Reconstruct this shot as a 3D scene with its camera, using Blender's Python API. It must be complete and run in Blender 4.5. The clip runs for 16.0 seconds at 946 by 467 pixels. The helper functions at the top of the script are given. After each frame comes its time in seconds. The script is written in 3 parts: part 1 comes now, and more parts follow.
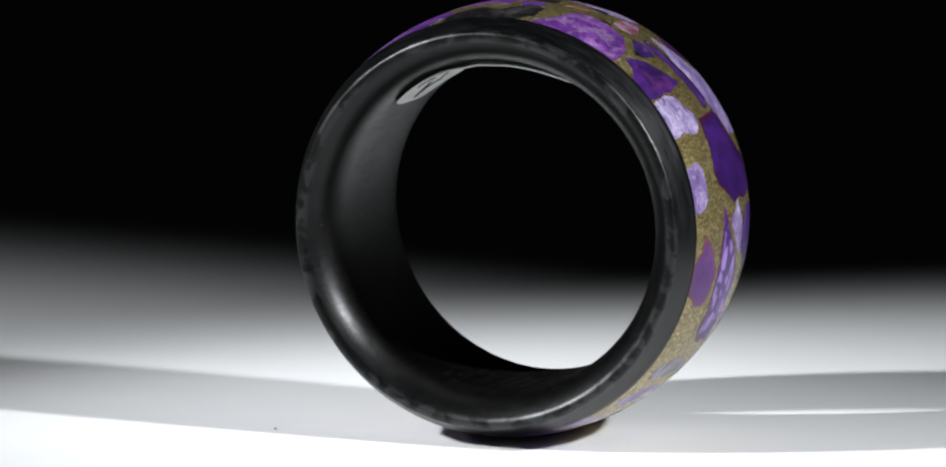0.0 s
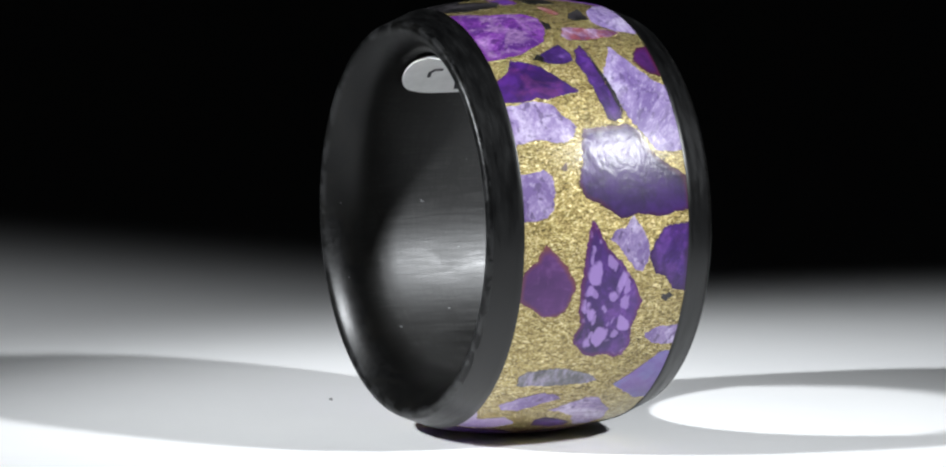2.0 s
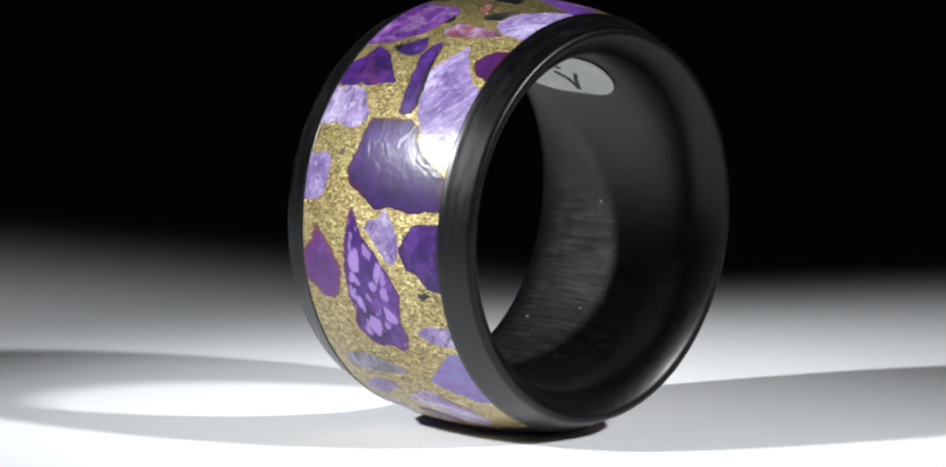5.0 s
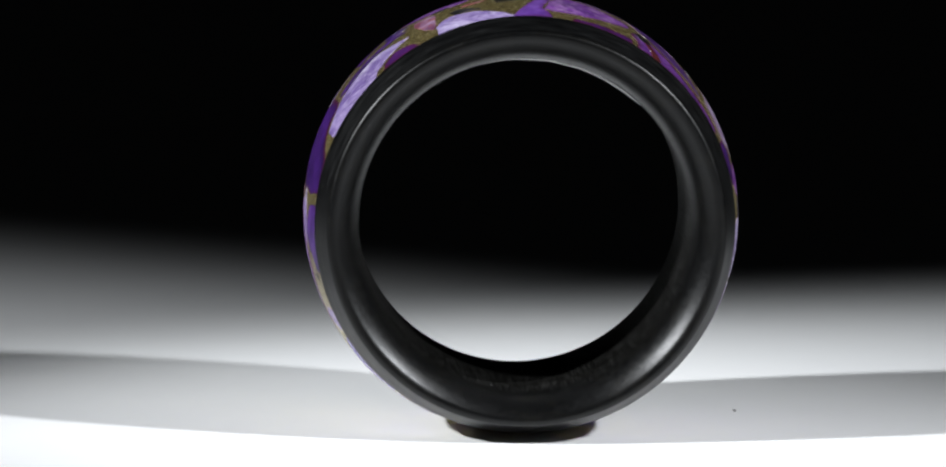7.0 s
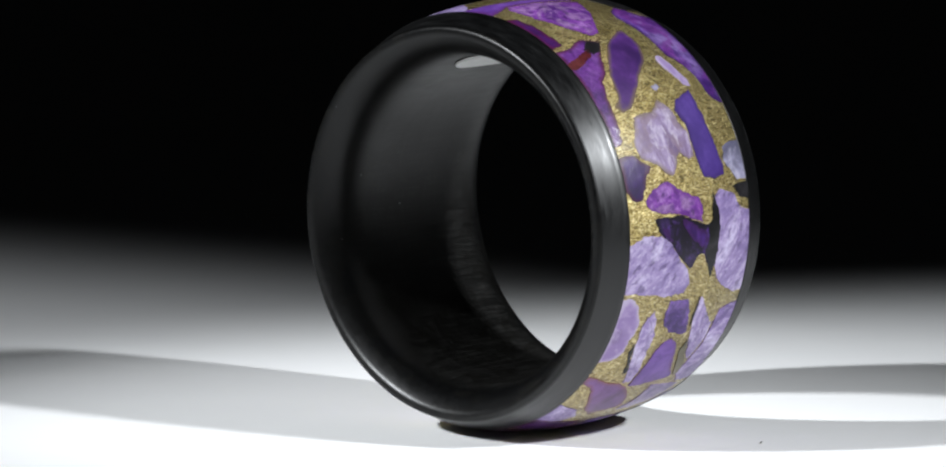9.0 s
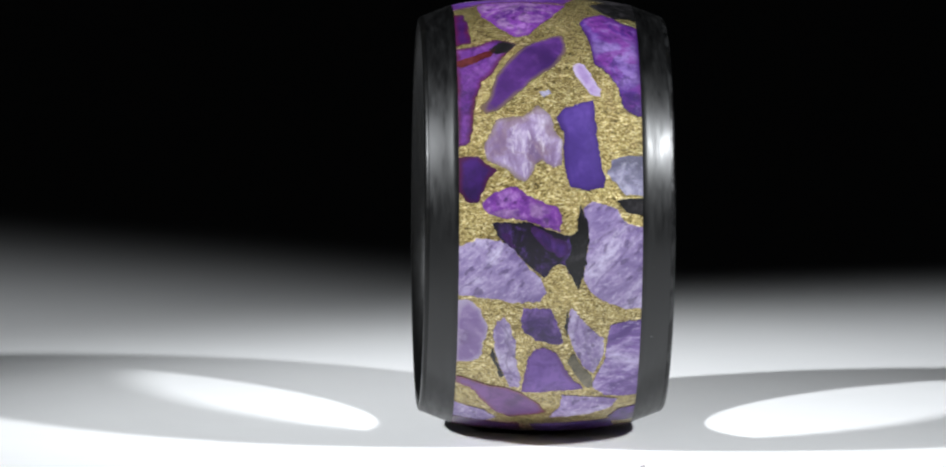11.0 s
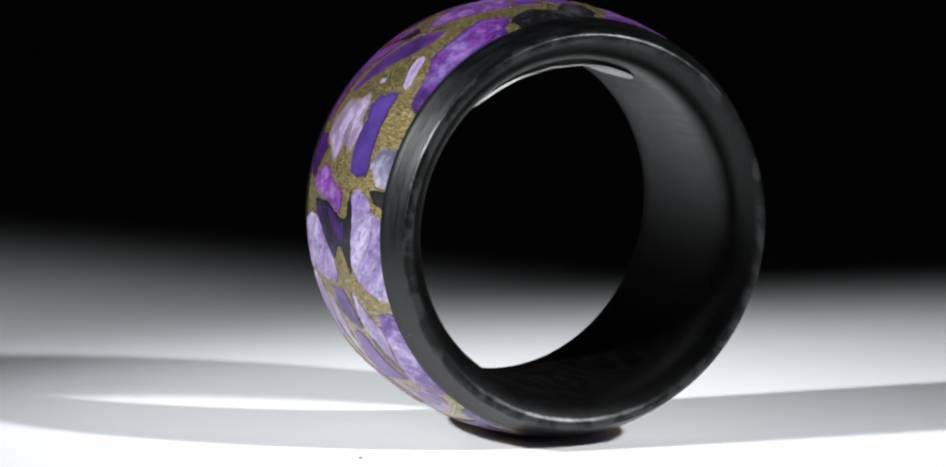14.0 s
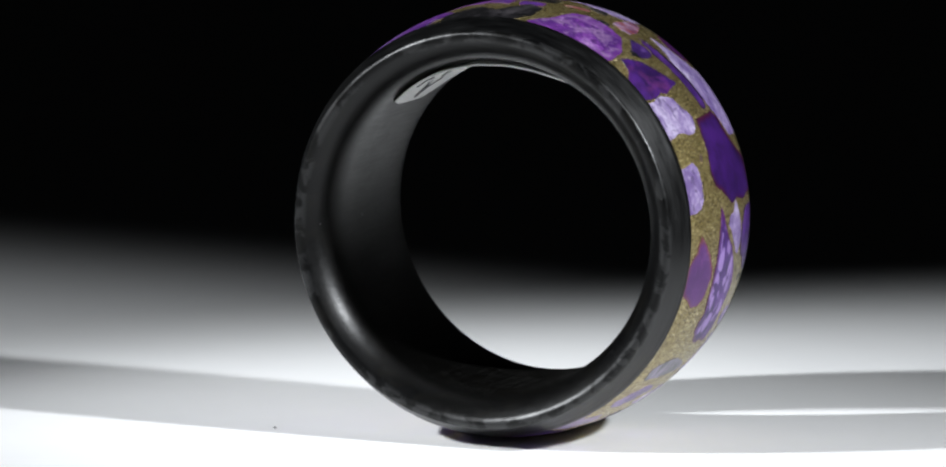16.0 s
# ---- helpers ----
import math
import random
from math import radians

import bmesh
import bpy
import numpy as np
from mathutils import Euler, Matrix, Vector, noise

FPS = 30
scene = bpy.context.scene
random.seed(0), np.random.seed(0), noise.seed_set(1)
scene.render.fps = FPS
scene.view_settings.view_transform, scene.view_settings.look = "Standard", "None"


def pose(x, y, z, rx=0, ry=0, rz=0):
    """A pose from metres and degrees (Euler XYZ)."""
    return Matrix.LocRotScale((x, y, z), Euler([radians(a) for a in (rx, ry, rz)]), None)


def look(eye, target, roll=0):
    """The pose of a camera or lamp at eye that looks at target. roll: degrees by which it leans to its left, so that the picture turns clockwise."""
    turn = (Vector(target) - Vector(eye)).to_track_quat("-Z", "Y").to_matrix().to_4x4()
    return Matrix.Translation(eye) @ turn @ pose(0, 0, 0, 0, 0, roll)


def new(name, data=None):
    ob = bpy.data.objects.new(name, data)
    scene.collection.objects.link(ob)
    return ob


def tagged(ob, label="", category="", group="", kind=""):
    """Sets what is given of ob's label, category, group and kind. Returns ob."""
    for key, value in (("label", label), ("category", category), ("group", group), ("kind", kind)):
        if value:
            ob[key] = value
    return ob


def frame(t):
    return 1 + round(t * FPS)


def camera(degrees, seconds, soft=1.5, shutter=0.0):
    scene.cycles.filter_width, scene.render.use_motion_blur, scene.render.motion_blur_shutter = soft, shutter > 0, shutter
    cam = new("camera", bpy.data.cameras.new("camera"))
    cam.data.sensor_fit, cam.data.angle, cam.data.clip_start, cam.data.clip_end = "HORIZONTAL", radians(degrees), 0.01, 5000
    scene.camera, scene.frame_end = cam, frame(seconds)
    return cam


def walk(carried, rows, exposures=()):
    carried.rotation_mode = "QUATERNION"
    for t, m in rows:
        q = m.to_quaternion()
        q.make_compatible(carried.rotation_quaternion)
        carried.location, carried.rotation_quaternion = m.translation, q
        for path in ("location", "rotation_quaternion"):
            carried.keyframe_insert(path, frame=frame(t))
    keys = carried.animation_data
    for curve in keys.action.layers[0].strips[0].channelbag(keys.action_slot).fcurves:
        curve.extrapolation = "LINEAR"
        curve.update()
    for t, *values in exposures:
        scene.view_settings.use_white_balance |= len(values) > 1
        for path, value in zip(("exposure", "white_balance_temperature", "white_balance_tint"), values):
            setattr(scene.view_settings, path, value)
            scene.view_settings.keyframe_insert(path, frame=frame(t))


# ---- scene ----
from mathutils.geometry import delaunay_2d_cdt

MM = 0.001
CENTRE = 12.06         # radius of the ring at its crown, and height of its axis, mm
SECONDS = 16.0
TURN = -22.61          # turntable, degrees a second
SIDE_ON = 3.4          # the moment at which ring and table stand as built

# ---- camera: still, on a stand, long macro lens ----
cam = camera(7.476, SECONDS, soft=2.1)
VIEW = look((0.0, -0.39873, 0.06789), (-0.00284, -0.00276, 0.01132), 0.807)
walk(cam, [(0.0, VIEW), (SECONDS, VIEW)])

# ---- light: a dark studio with two small spot lamps, one on either side ----
world = bpy.data.worlds.new("studio_dark")
world.use_nodes = True
world.node_tree.nodes["Background"].inputs[0].default_value = (0.9, 0.95, 1.0, 1)
world.node_tree.nodes["Background"].inputs[1].default_value = 0.0034
scene.world = world
scene.view_settings.exposure = 0.0


def spot(name, place, aim, watts, cone, blend, size):
    lamp = bpy.data.lights.new(name, "SPOT")
    lamp.energy, lamp.spot_size, lamp.spot_blend, lamp.shadow_soft_size = watts, radians(cone), blend, size
    lamp.color = (0.945, 0.982, 1.02)
    ob = new(name, lamp)
    ob.matrix_basis = look(place, aim)
    return ob


spot("spot_lamp", (-0.2998, -0.1350, 0.2188), (0.0095, 0.0090, 0.0), 9.7, 11.35, 0.97, 0.009)
spot("spot_lamp", (0.2161, -0.1051, 0.1780), (-0.034, -0.0592, 0.0), 4.7, 44.8, 0.81, 0.009)


# ---- materials ----
def shader(name):
    mat = bpy.data.materials.new(name)
    mat.use_nodes = True
    tree = mat.node_tree
    return mat, tree, tree.nodes["Principled BSDF"]


def node(tree, kind, **values):
    n = tree.nodes.new(kind)
    for key, value in values.items():
        n.inputs[key.replace("_", " ")].default_value = value
    return n


def coords(tree, stretch=(1, 1, 1), shift=0.0, lean=0.0):
    src = tree.nodes.new("ShaderNodeTexCoord")
    mp = tree.nodes.new("ShaderNodeMapping")
    mp.vector_type = "TEXTURE" if lean else "POINT"
    mp.inputs["Scale"].default_value = tuple(1 / c for c in stretch) if lean else stretch
    mp.inputs["Rotation"].default_value = (0, radians(lean), 0)
    mp.inputs["Location"].default_value = (shift, shift * 0.7, shift * 1.3)
    tree.links.new(src.outputs["Object"], mp.inputs["Vector"])
    return mp.outputs["Vector"]


def grain(tree, where, scale, detail=4.0, rough=0.6, warp=0.0):
    n = node(tree, "ShaderNodeTexNoise", Scale=scale, Detail=detail, Roughness=rough, Distortion=warp)
    tree.links.new(where, n.inputs["Vector"])
    return n.outputs["Fac"]


def ramp(tree, fac, stops):
    r = tree.nodes.new("ShaderNodeValToRGB")
    el = r.color_ramp.elements
    while len(el) < len(stops):
        el.new(0.5)
    for e, (p, c) in zip(el, stops):
        e.position, e.color = p, (*c, 1)
    tree.links.new(fac, r.inputs["Fac"])
    return r.outputs["Color"]


def mix(tree, fac, a, b, how="MIX"):
    m = tree.nodes.new("ShaderNodeMix")
    m.data_type, m.blend_type = "RGBA", how
    for s, v in ((m.inputs[0], fac), (m.inputs[6], a), (m.inputs[7], b)):
        if isinstance(v, (int, float)):
            s.default_value = v
        elif isinstance(v, tuple):
            s.default_value = (*v, 1)
        else:
            tree.links.new(v, s)
    return m.outputs[2]


def relief(tree, bsdf, height, strength, depth):
    b = node(tree, "ShaderNodeBump", Strength=strength, Distance=depth)
    tree.links.new(height, b.inputs["Height"])
    tree.links.new(b.outputs["Normal"], bsdf.inputs["Normal"])


def white_acrylic():
    mat, tree, b = shader("white_acrylic")
    w = coords(tree)
    tree.links.new(ramp(tree, grain(tree, w, 60, 5), [(0.3, (0.80, 0.80, 0.80)), (0.7, (0.84, 0.84, 0.835))]), b.inputs["Base Color"])
    b.inputs["Roughness"].default_value = 0.55
    b.inputs["Specular IOR Level"].default_value = 0.2
    relief(tree, b, grain(tree, w, 2500, 3), 0.05, 0.00003)
    return mat


def dark_cloth(name, tone):
    mat, tree, b = shader(name)
    w = coords(tree)
    tree.links.new(ramp(tree, grain(tree, w, 40, 5), [(0.3, tone), (0.7, tuple(1.5 * c for c in tone))]), b.inputs["Base Color"])
    b.inputs["Roughness"].default_value = 1.0
    b.inputs["Specular IOR Level"].default_value = 0.0
    relief(tree, b, grain(tree, w, 900, 3), 0.3, 0.0004)
    return mat


def carbon(name, along, rough, gloss, deep, lay=0.0, chips=0.0):
    """Black carbon fibre. along: the stretch of its streaks; lay: how far the fibres of the bore spread a light round it,
    fading out on the rounded lips; chips: grey worn patches on the lip of the one end."""
    mat, tree, b = shader(name)
    fine = grain(tree, coords(tree, along), 1.0, 6, 0.65)
    tone = ramp(tree, fine, [(0.3, (0.0008, 0.0008, 0.0009)), (0.6, (0.0016, 0.0017, 0.0018)), (0.8, (0.005, 0.0051, 0.0054))])
    split = tree.nodes.new("ShaderNodeSeparateXYZ")
    tree.links.new(coords(tree), split.inputs[0])

    def between(a, b0, lo, hi, size=False):
        src = split.outputs["X"]
        if size:
            m = tree.nodes.new("ShaderNodeMath")
            m.operation = "ABSOLUTE"
            tree.links.new(src, m.inputs[0])
            src = m.outputs[0]
        r = node(tree, "ShaderNodeMapRange")
        for i, v in enumerate((a, b0, lo, hi)):
            r.inputs[i + 1].default_value = v
        tree.links.new(src, r.inputs[0])
        return r.outputs[0]

    rough_map = ramp(tree, fine, [(0.25, (rough - 0.10,) * 3), (0.75, (rough + 0.12,) * 3)])
    b.inputs["Specular IOR Level"].default_value = gloss
    if lay:
        t = tree.nodes.new("ShaderNodeTangent")
        t.direction_type, t.axis = "RADIAL", "X"
        tree.links.new(t.outputs[0], b.inputs["Tangent"])
        tree.links.new(between(0.0036, 0.0060, lay, 0.0, True), b.inputs["Anisotropic"])
        shine = between(0.0040, 0.0060, gloss, 0.29, True)
        cross = grain(tree, coords(tree, (along[1] * 0.8, along[0] * 1.6, along[0] * 1.6)), 1.0, 4, 0.6)
        blotch = grain(tree, coords(tree, (1, 2.2, 2.2), 0.4), 420, 5, 0.6, 0.6)
        fine = mix(tree, 0.3, fine, cross)
        sanded = ramp(tree, fine, [(0.36, (0.003, 0.003, 0.0028)), (0.5, (0.0065, 0.0064, 0.006)), (0.64, (0.017, 0.0167, 0.0157))])
        tone = mix(tree, between(0.0042, 0.0056, 1.0, 0.0, True), tone, sanded)
        pools = grain(tree, coords(tree, (1.6, 1, 1), 1.1), 260, 4, 0.55, 1.2)
        tone = mix(tree, ramp(tree, pools, [(0.50, (0, 0, 0)), (0.53, (1, 1, 1)), (0.56, (0.25, 0.25, 0.25))]), tone, (0.0036, 0.0034, 0.0028))
        rough_map = mix(tree, 0.3, rough_map, ramp(tree, blotch, [(0.3, (rough - 0.12,) * 3), (0.7, (rough + 0.14,) * 3)]))
        rough_map = mix(tree, between(0.0042, 0.0062, 0.0, 1.0, True), rough_map, ramp(tree, fine, [(0.3, (0.27,) * 3), (0.7, (0.43,) * 3)]))
    if chips:
        patch = ramp(tree, grain(tree, coords(tree, (2.2, 1, 1)), 700, 4, 0.6, 0.5), [(0.48, (0, 0, 0)), (0.55, (1, 1, 1))])
        out = node(tree, "ShaderNodeCombineXYZ")
        up = node(tree, "ShaderNodeMath")
        up.operation, up.inputs[1].default_value = "SUBTRACT", CENTRE * MM
        tree.links.new(split.outputs["Z"], up.inputs[0])
        tree.links.new(split.outputs["Y"], out.inputs[1])
        tree.links.new(up.outputs[0], out.inputs[2])
        span = tree.nodes.new("ShaderNodeVectorMath")
        span.operation = "LENGTH"
        tree.links.new(out.outputs[0], span.inputs[0])
        outer = node(tree, "ShaderNodeMapRange")
        for i, v in enumerate((0.01025, 0.0105, 0.0, 1.0)):
            outer.inputs[i + 1].default_value = v
        tree.links.new(span.outputs["Value"], outer.inputs[0])
        lip = mix(tree, 1.0, between(-0.0064, -0.0060, chips, 0.0), outer.outputs[0], "MULTIPLY")
        worn = mix(tree, 1.0, patch, lip, "MULTIPLY")
        tone = mix(tree, worn, tone, (0.02, 0.0203, 0.021))
        rough_map = mix(tree, worn, rough_map, (0.42, 0.42, 0.42))
        shine = mix(tree, worn, shine, (0.8, 0.8, 0.8))
        tree.links.new(shine, b.inputs["Specular IOR Level"])
    nicks = ramp(tree, grain(tree, coords(tree, (1, 1, 1), 0.2), 2600, 1.5, 0.4), [(0.80, (0, 0, 0)), (0.82, (0.5,) * 3)])
    tone = mix(tree, nicks, tone, (0.22, 0.22, 0.23))
    tree.links.new(tone, b.inputs["Base Color"])
    tree.links.new(rough_map, b.inputs["Roughness"])
    relief(tree, b, fine, deep, 0.00003)
    return mat


def gold_flake():
    mat, tree, b = shader("gold_flake_in_resin")
    w = coords(tree)
    cells = node(tree, "ShaderNodeTexVoronoi", Scale=9000.0, Randomness=1.0)
    tree.links.new(w, cells.inputs["Vector"])
    worm = grain(tree, coords(tree, (0.55, 1.35, 1.35)), 5600, 2.5, 0.7, 1.6)
    broad = grain(tree, w, 500, 4)
    tone = ramp(tree, worm, [(0.36, (0.025, 0.018, 0.005)), (0.45, (0.20, 0.148, 0.045)), (0.56, (0.54, 0.43, 0.17)), (0.65, (1.0, 0.90, 0.55))])
    tone = mix(tree, 0.22, tone, ramp(tree, broad, [(0.35, (0.26, 0.19, 0.06)), (0.65, (0.58, 0.465, 0.20))]))
    tree.links.new(tone, b.inputs["Base Color"])
    b.inputs["Metallic"].default_value = 0.85
    tree.links.new(ramp(tree, cells.outputs["Distance"], [(0.0, (0.22,) * 3), (0.7, (0.40,) * 3)]), b.inputs["Roughness"])
    relief(tree, b, worm, 0.95, 0.00009)
    b.inputs["Coat Weight"].default_value = 0.6
    b.inputs["Coat Roughness"].default_value = 0.25
    sanded = node(tree, "ShaderNodeBump", Strength=0.5, Distance=0.00003)
    tree.links.new(grain(tree, coords(tree, (1.6, 0.7, 0.7)), 3300, 4, 0.7), sanded.inputs["Height"])
    tree.links.new(sanded.outputs["Normal"], b.inputs["Coat Normal"])
    return mat


def mineral(name, dark, main, light, scale=900.0, streak=(1, 1, 1), spots=None, edge=None, shift=0.0, cracks=0.0, deep=1.0, tint=None, smoke=0.5, lean=0.0):
    """Polished stone under clear resin: cloudy colour at two scales, fine grain, cracks, pale patches, and a rim
    of another tint where thin translucent stone lets the bed show."""
    mat, tree, b = shader(name)
    w = coords(tree, streak, shift, lean)
    cloud = grain(tree, w, scale * 0.45, 5, 0.6, 0.8)
    fine = grain(tree, w, scale * 3.2, 6, 0.7, 0.4)
    tone = ramp(tree, cloud, [(0.38, dark), (0.5, main), (0.65, light)])
    haze = ramp(tree, grain(tree, coords(tree, (1, 1, 1), shift + 0.7), 230, 3, 0.55, 1.2), [(0.57, (0,) * 3), (0.69, (smoke,) * 3)])
    tone = mix(tree, haze, tone, tuple(0.45 * c for c in dark))
    if tint:
        veins = grain(tree, coords(tree, (1, 1, 1), shift + 1.9), 480, 4, 0.6, 1.6)
        tone = mix(tree, ramp(tree, veins, [(0.47, (0,) * 3), (0.58, (0.85,) * 3)]), tone, tint)
    tone = mix(tree, ramp(tree, fine, [(0.36, (0.65,) * 3), (0.56, (0,) * 3)]), tone, dark)
    tone = mix(tree, ramp(tree, fine, [(0.54, (0,) * 3), (0.70, (0.7,) * 3)]), tone, light)
    if spots:
        sway = node(tree, "ShaderNodeTexNoise", Scale=700.0, Detail=3.0)
        tree.links.new(w, sway.inputs["Vector"])
        bent = mix(tree, 0.0016, w, sway.outputs["Color"], "ADD")
        for size, fill in ((spots[0], 0.85), (spots[0] * 1.9, 0.7)):
            cells = node(tree, "ShaderNodeTexVoronoi", Scale=size, Randomness=1.0)
            tree.links.new(bent, cells.inputs["Vector"])
            tone = mix(tree, ramp(tree, cells.outputs["Distance"], [(spots[1], (fill,) * 3), (spots[1] + 0.07, (0,) * 3)]), tone, spots[2])
    if cracks:
        lines = node(tree, "ShaderNodeTexVoronoi", Scale=210.0, Randomness=1.0)
        lines.feature = "DISTANCE_TO_EDGE"
        sway = node(tree, "ShaderNodeTexNoise", Scale=800.0, Detail=4.0)
        tree.links.new(w, sway.inputs["Vector"])
        bent = mix(tree, 0.0018, w, sway.outputs["Color"], "ADD")
        tree.links.new(bent, lines.inputs["Vector"])
        thin = ramp(tree, lines.outputs["Distance"], [(0.006, (cracks * 0.5,) * 3), (0.022, (0,) * 3)])
        tone = mix(tree, thin, tone, tuple(0.35 * c for c in dark))
        specks = grain(tree, w, 2100, 2, 0.4)
        tone = mix(tree, ramp(tree, specks, [(0.60, (0,) * 3), (0.66, (cracks,) * 3)]), tone, tuple(0.5 * c for c in dark))
    if edge:
        inset = tree.nodes.new("ShaderNodeAttribute")
        inset.attribute_name = "inset"
        ragged = node(tree, "ShaderNodeMath", )
        ragged.operation = "MULTIPLY_ADD"
        tree.links.new(grain(tree, w, 420, 3, 0.5), ragged.inputs[0])
        ragged.inputs[1].default_value = 1.1
        tree.links.new(inset.outputs["Fac"], ragged.inputs[2])
        tone = mix(tree, ramp(tree, ragged.outputs[0], [(0.50, (0.92,) * 3), (deep, (0,) * 3)]), tone, edge)
    calm = node(tree, "ShaderNodeHueSaturation", Saturation=0.96, Value=0.80)
    tree.links.new(tone, calm.inputs["Color"])
    tree.links.new(calm.outputs["Color"], b.inputs["Base Color"])
    b.inputs["Roughness"].default_value = 0.45
    sanded = node(tree, "ShaderNodeBump", Strength=0.6, Distance=0.00003)
    tree.links.new(grain(tree, coords(tree, (1.6, 0.7, 0.7)), 3300, 4, 0.7), sanded.inputs["Height"])
    ripple = node(tree, "ShaderNodeBump", Strength=0.55, Distance=0.0001)
    tree.links.new(grain(tree, coords(tree, (1.2, 1, 1)), 750, 2, 0.5, 1.0), ripple.inputs["Height"])
    tree.links.new(ripple.outputs["Normal"], sanded.inputs["Normal"])
    tree.links.new(sanded.outputs["Normal"], b.inputs["Coat Normal"])
    b.inputs["Specular IOR Level"].default_value = 0.28
    relief(tree, b, fine, 0.2, 0.00003)
    b.inputs["Coat Weight"].default_value = 0.5
    b.inputs["Coat Roughness"].default_value = 0.25
    return mat


def plain(name, colour, rough=0.6):
    mat, tree, b = shader(name)
    w = coords(tree)
    tree.links.new(ramp(tree, grain(tree, w, 1500, 4), [(0.3, tuple(0.88 * c for c in colour)), (0.7, colour)]), b.inputs["Base Color"])
    b.inputs["Roughness"].default_value = rough
    return mat


acrylic = white_acrylic()
backdrop_black = dark_cloth("black_velvet", (0.0045, 0.005, 0.006))
bench_black = dark_cloth("black_bench", (0.004, 0.004, 0.0045))
bore_carbon = carbon("carbon_bore", (420, 5200, 5200), 0.37, 0.44, 0.36, 0.62, 0.45)
rim_carbon = carbon("carbon_rim", (2600, 500, 500), 0.36, 0.55, 0.09)
gold = gold_flake()
lavender = mineral("lavender_stone", (0.19, 0.12, 0.33), (0.38, 0.285, 0.54), (0.64, 0.55, 0.78), 1000, (1.1, 0.9, 0.9), cracks=0.7, smoke=0.15)
lavender_banded = mineral("banded_lavender_stone", (0.18, 0.11, 0.34), (0.37, 0.275, 0.55), (0.64, 0.56, 0.79), 900, (0.5, 1.0, 1.7), cracks=0.6, smoke=0.1, lean=-48)
lavender_lined = mineral("lined_lavender_stone", (0.18, 0.12, 0.31), (0.37, 0.28, 0.52), (0.60, 0.52, 0.74), 1000, (0.7, 1.0, 1.4), cracks=0.6, smoke=0.1, lean=40)
lilac = mineral("lilac_stone", (0.24, 0.145, 0.37), (0.36, 0.255, 0.49), (0.46, 0.36, 0.59), 500, edge=(0.48, 0.40, 0.58))
lilac_mix = mineral("lilac_crystal", (0.09, 0.035, 0.22), (0.25, 0.14, 0.44), (0.62, 0.52, 0.80), 480, (1, 1, 2.2))
pale = mineral("pale_lilac_stone", (0.15, 0.085, 0.19), (0.36, 0.27, 0.46), (0.72, 0.66, 0.78), 420, (1.8, 0.8, 0.8), edge=(0.19, 0.135, 0.11), deep=1.35, tint=(0.24, 0.16, 0.22))
grey_lavender = mineral("grey_lilac_stone", (0.10, 0.095, 0.16), (0.30, 0.28, 0.42), (0.52, 0.50, 0.63), 600)
grey_stone = mineral("grey_stone", (0.10, 0.095, 0.11), (0.24, 0.23, 0.27), (0.42, 0.36, 0.55), 800, (2.0, 0.7, 0.7))
magenta = mineral("bright_violet_stone", (0.07, 0.010, 0.16), (0.22, 0.045, 0.36), (0.44, 0.23, 0.56), 800, edge=(0.13, 0.02, 0.22), shift=0.3, cracks=0.6, tint=(0.29, 0.16, 0.35))
violet = mineral("violet_stone", (0.020, 0.002, 0.075), (0.058, 0.008, 0.19), (0.15, 0.045, 0.34), 520, edge=(0.03, 0.003, 0.06), deep=1.15, tint=(0.085, 0.02, 0.20))
violet_light = mineral("clear_violet_stone", (0.035, 0.004, 0.12), (0.105, 0.028, 0.28), (0.26, 0.16, 0.46), 480, edge=(0.04, 0.005, 0.11), tint=(0.19, 0.03, 0.28), cracks=0.4)
violet_mid = mineral("dusky_violet_stone", (0.07, 0.016, 0.19), (0.12, 0.033, 0.30), (0.19, 0.075, 0.40), 360, edge=(0.10, 0.02, 0.16))
violet_red = mineral("violet_stone_with_red", (0.018, 0.002, 0.05), (0.065, 0.013, 0.14), (0.19, 0.06, 0.30), 640, edge=(0.075, 0.006, 0.020), tint=(0.12, 0.02, 0.22))
indigo = mineral("indigo_stone", (0.04, 0.013, 0.16), (0.062, 0.024, 0.225), (0.10, 0.045, 0.30), 320, edge=(0.035, 0.010, 0.13))
deep_purple = mineral("deep_purple_stone", (0.010, 0.001, 0.034), (0.024, 0.0016, 0.085), (0.050, 0.0045, 0.155), 240, edge=(0.06, 0.0015, 0.024), deep=1.5)
dark_violet = mineral("dark_violet_stone", (0.010, 0.003, 0.04), (0.055, 0.013, 0.16), (0.22, 0.11, 0.42), 480)
deep_pink = mineral("deep_purple_stone_with_pink", (0.012, 0.0015, 0.04), (0.034, 0.003, 0.115), (0.07, 0.008, 0.20), 260, tint=(0.13, 0.02, 0.17), shift=0.9)
plum = mineral("plum_stone", (0.075, 0.016, 0.13), (0.12, 0.026, 0.19), (0.20, 0.070, 0.28), 260, edge=(0.19, 0.05, 0.05), deep=1.45)
plum_dark = mineral("dark_plum_stone", (0.018, 0.002, 0.04), (0.042, 0.004, 0.085), (0.085, 0.009, 0.14), 360, edge=(0.07, 0.003, 0.03))
blue_violet = mineral("blue_violet_stone", (0.15, 0.08, 0.33), (0.24, 0.145, 0.44), (0.17, 0.20, 0.46), 330)
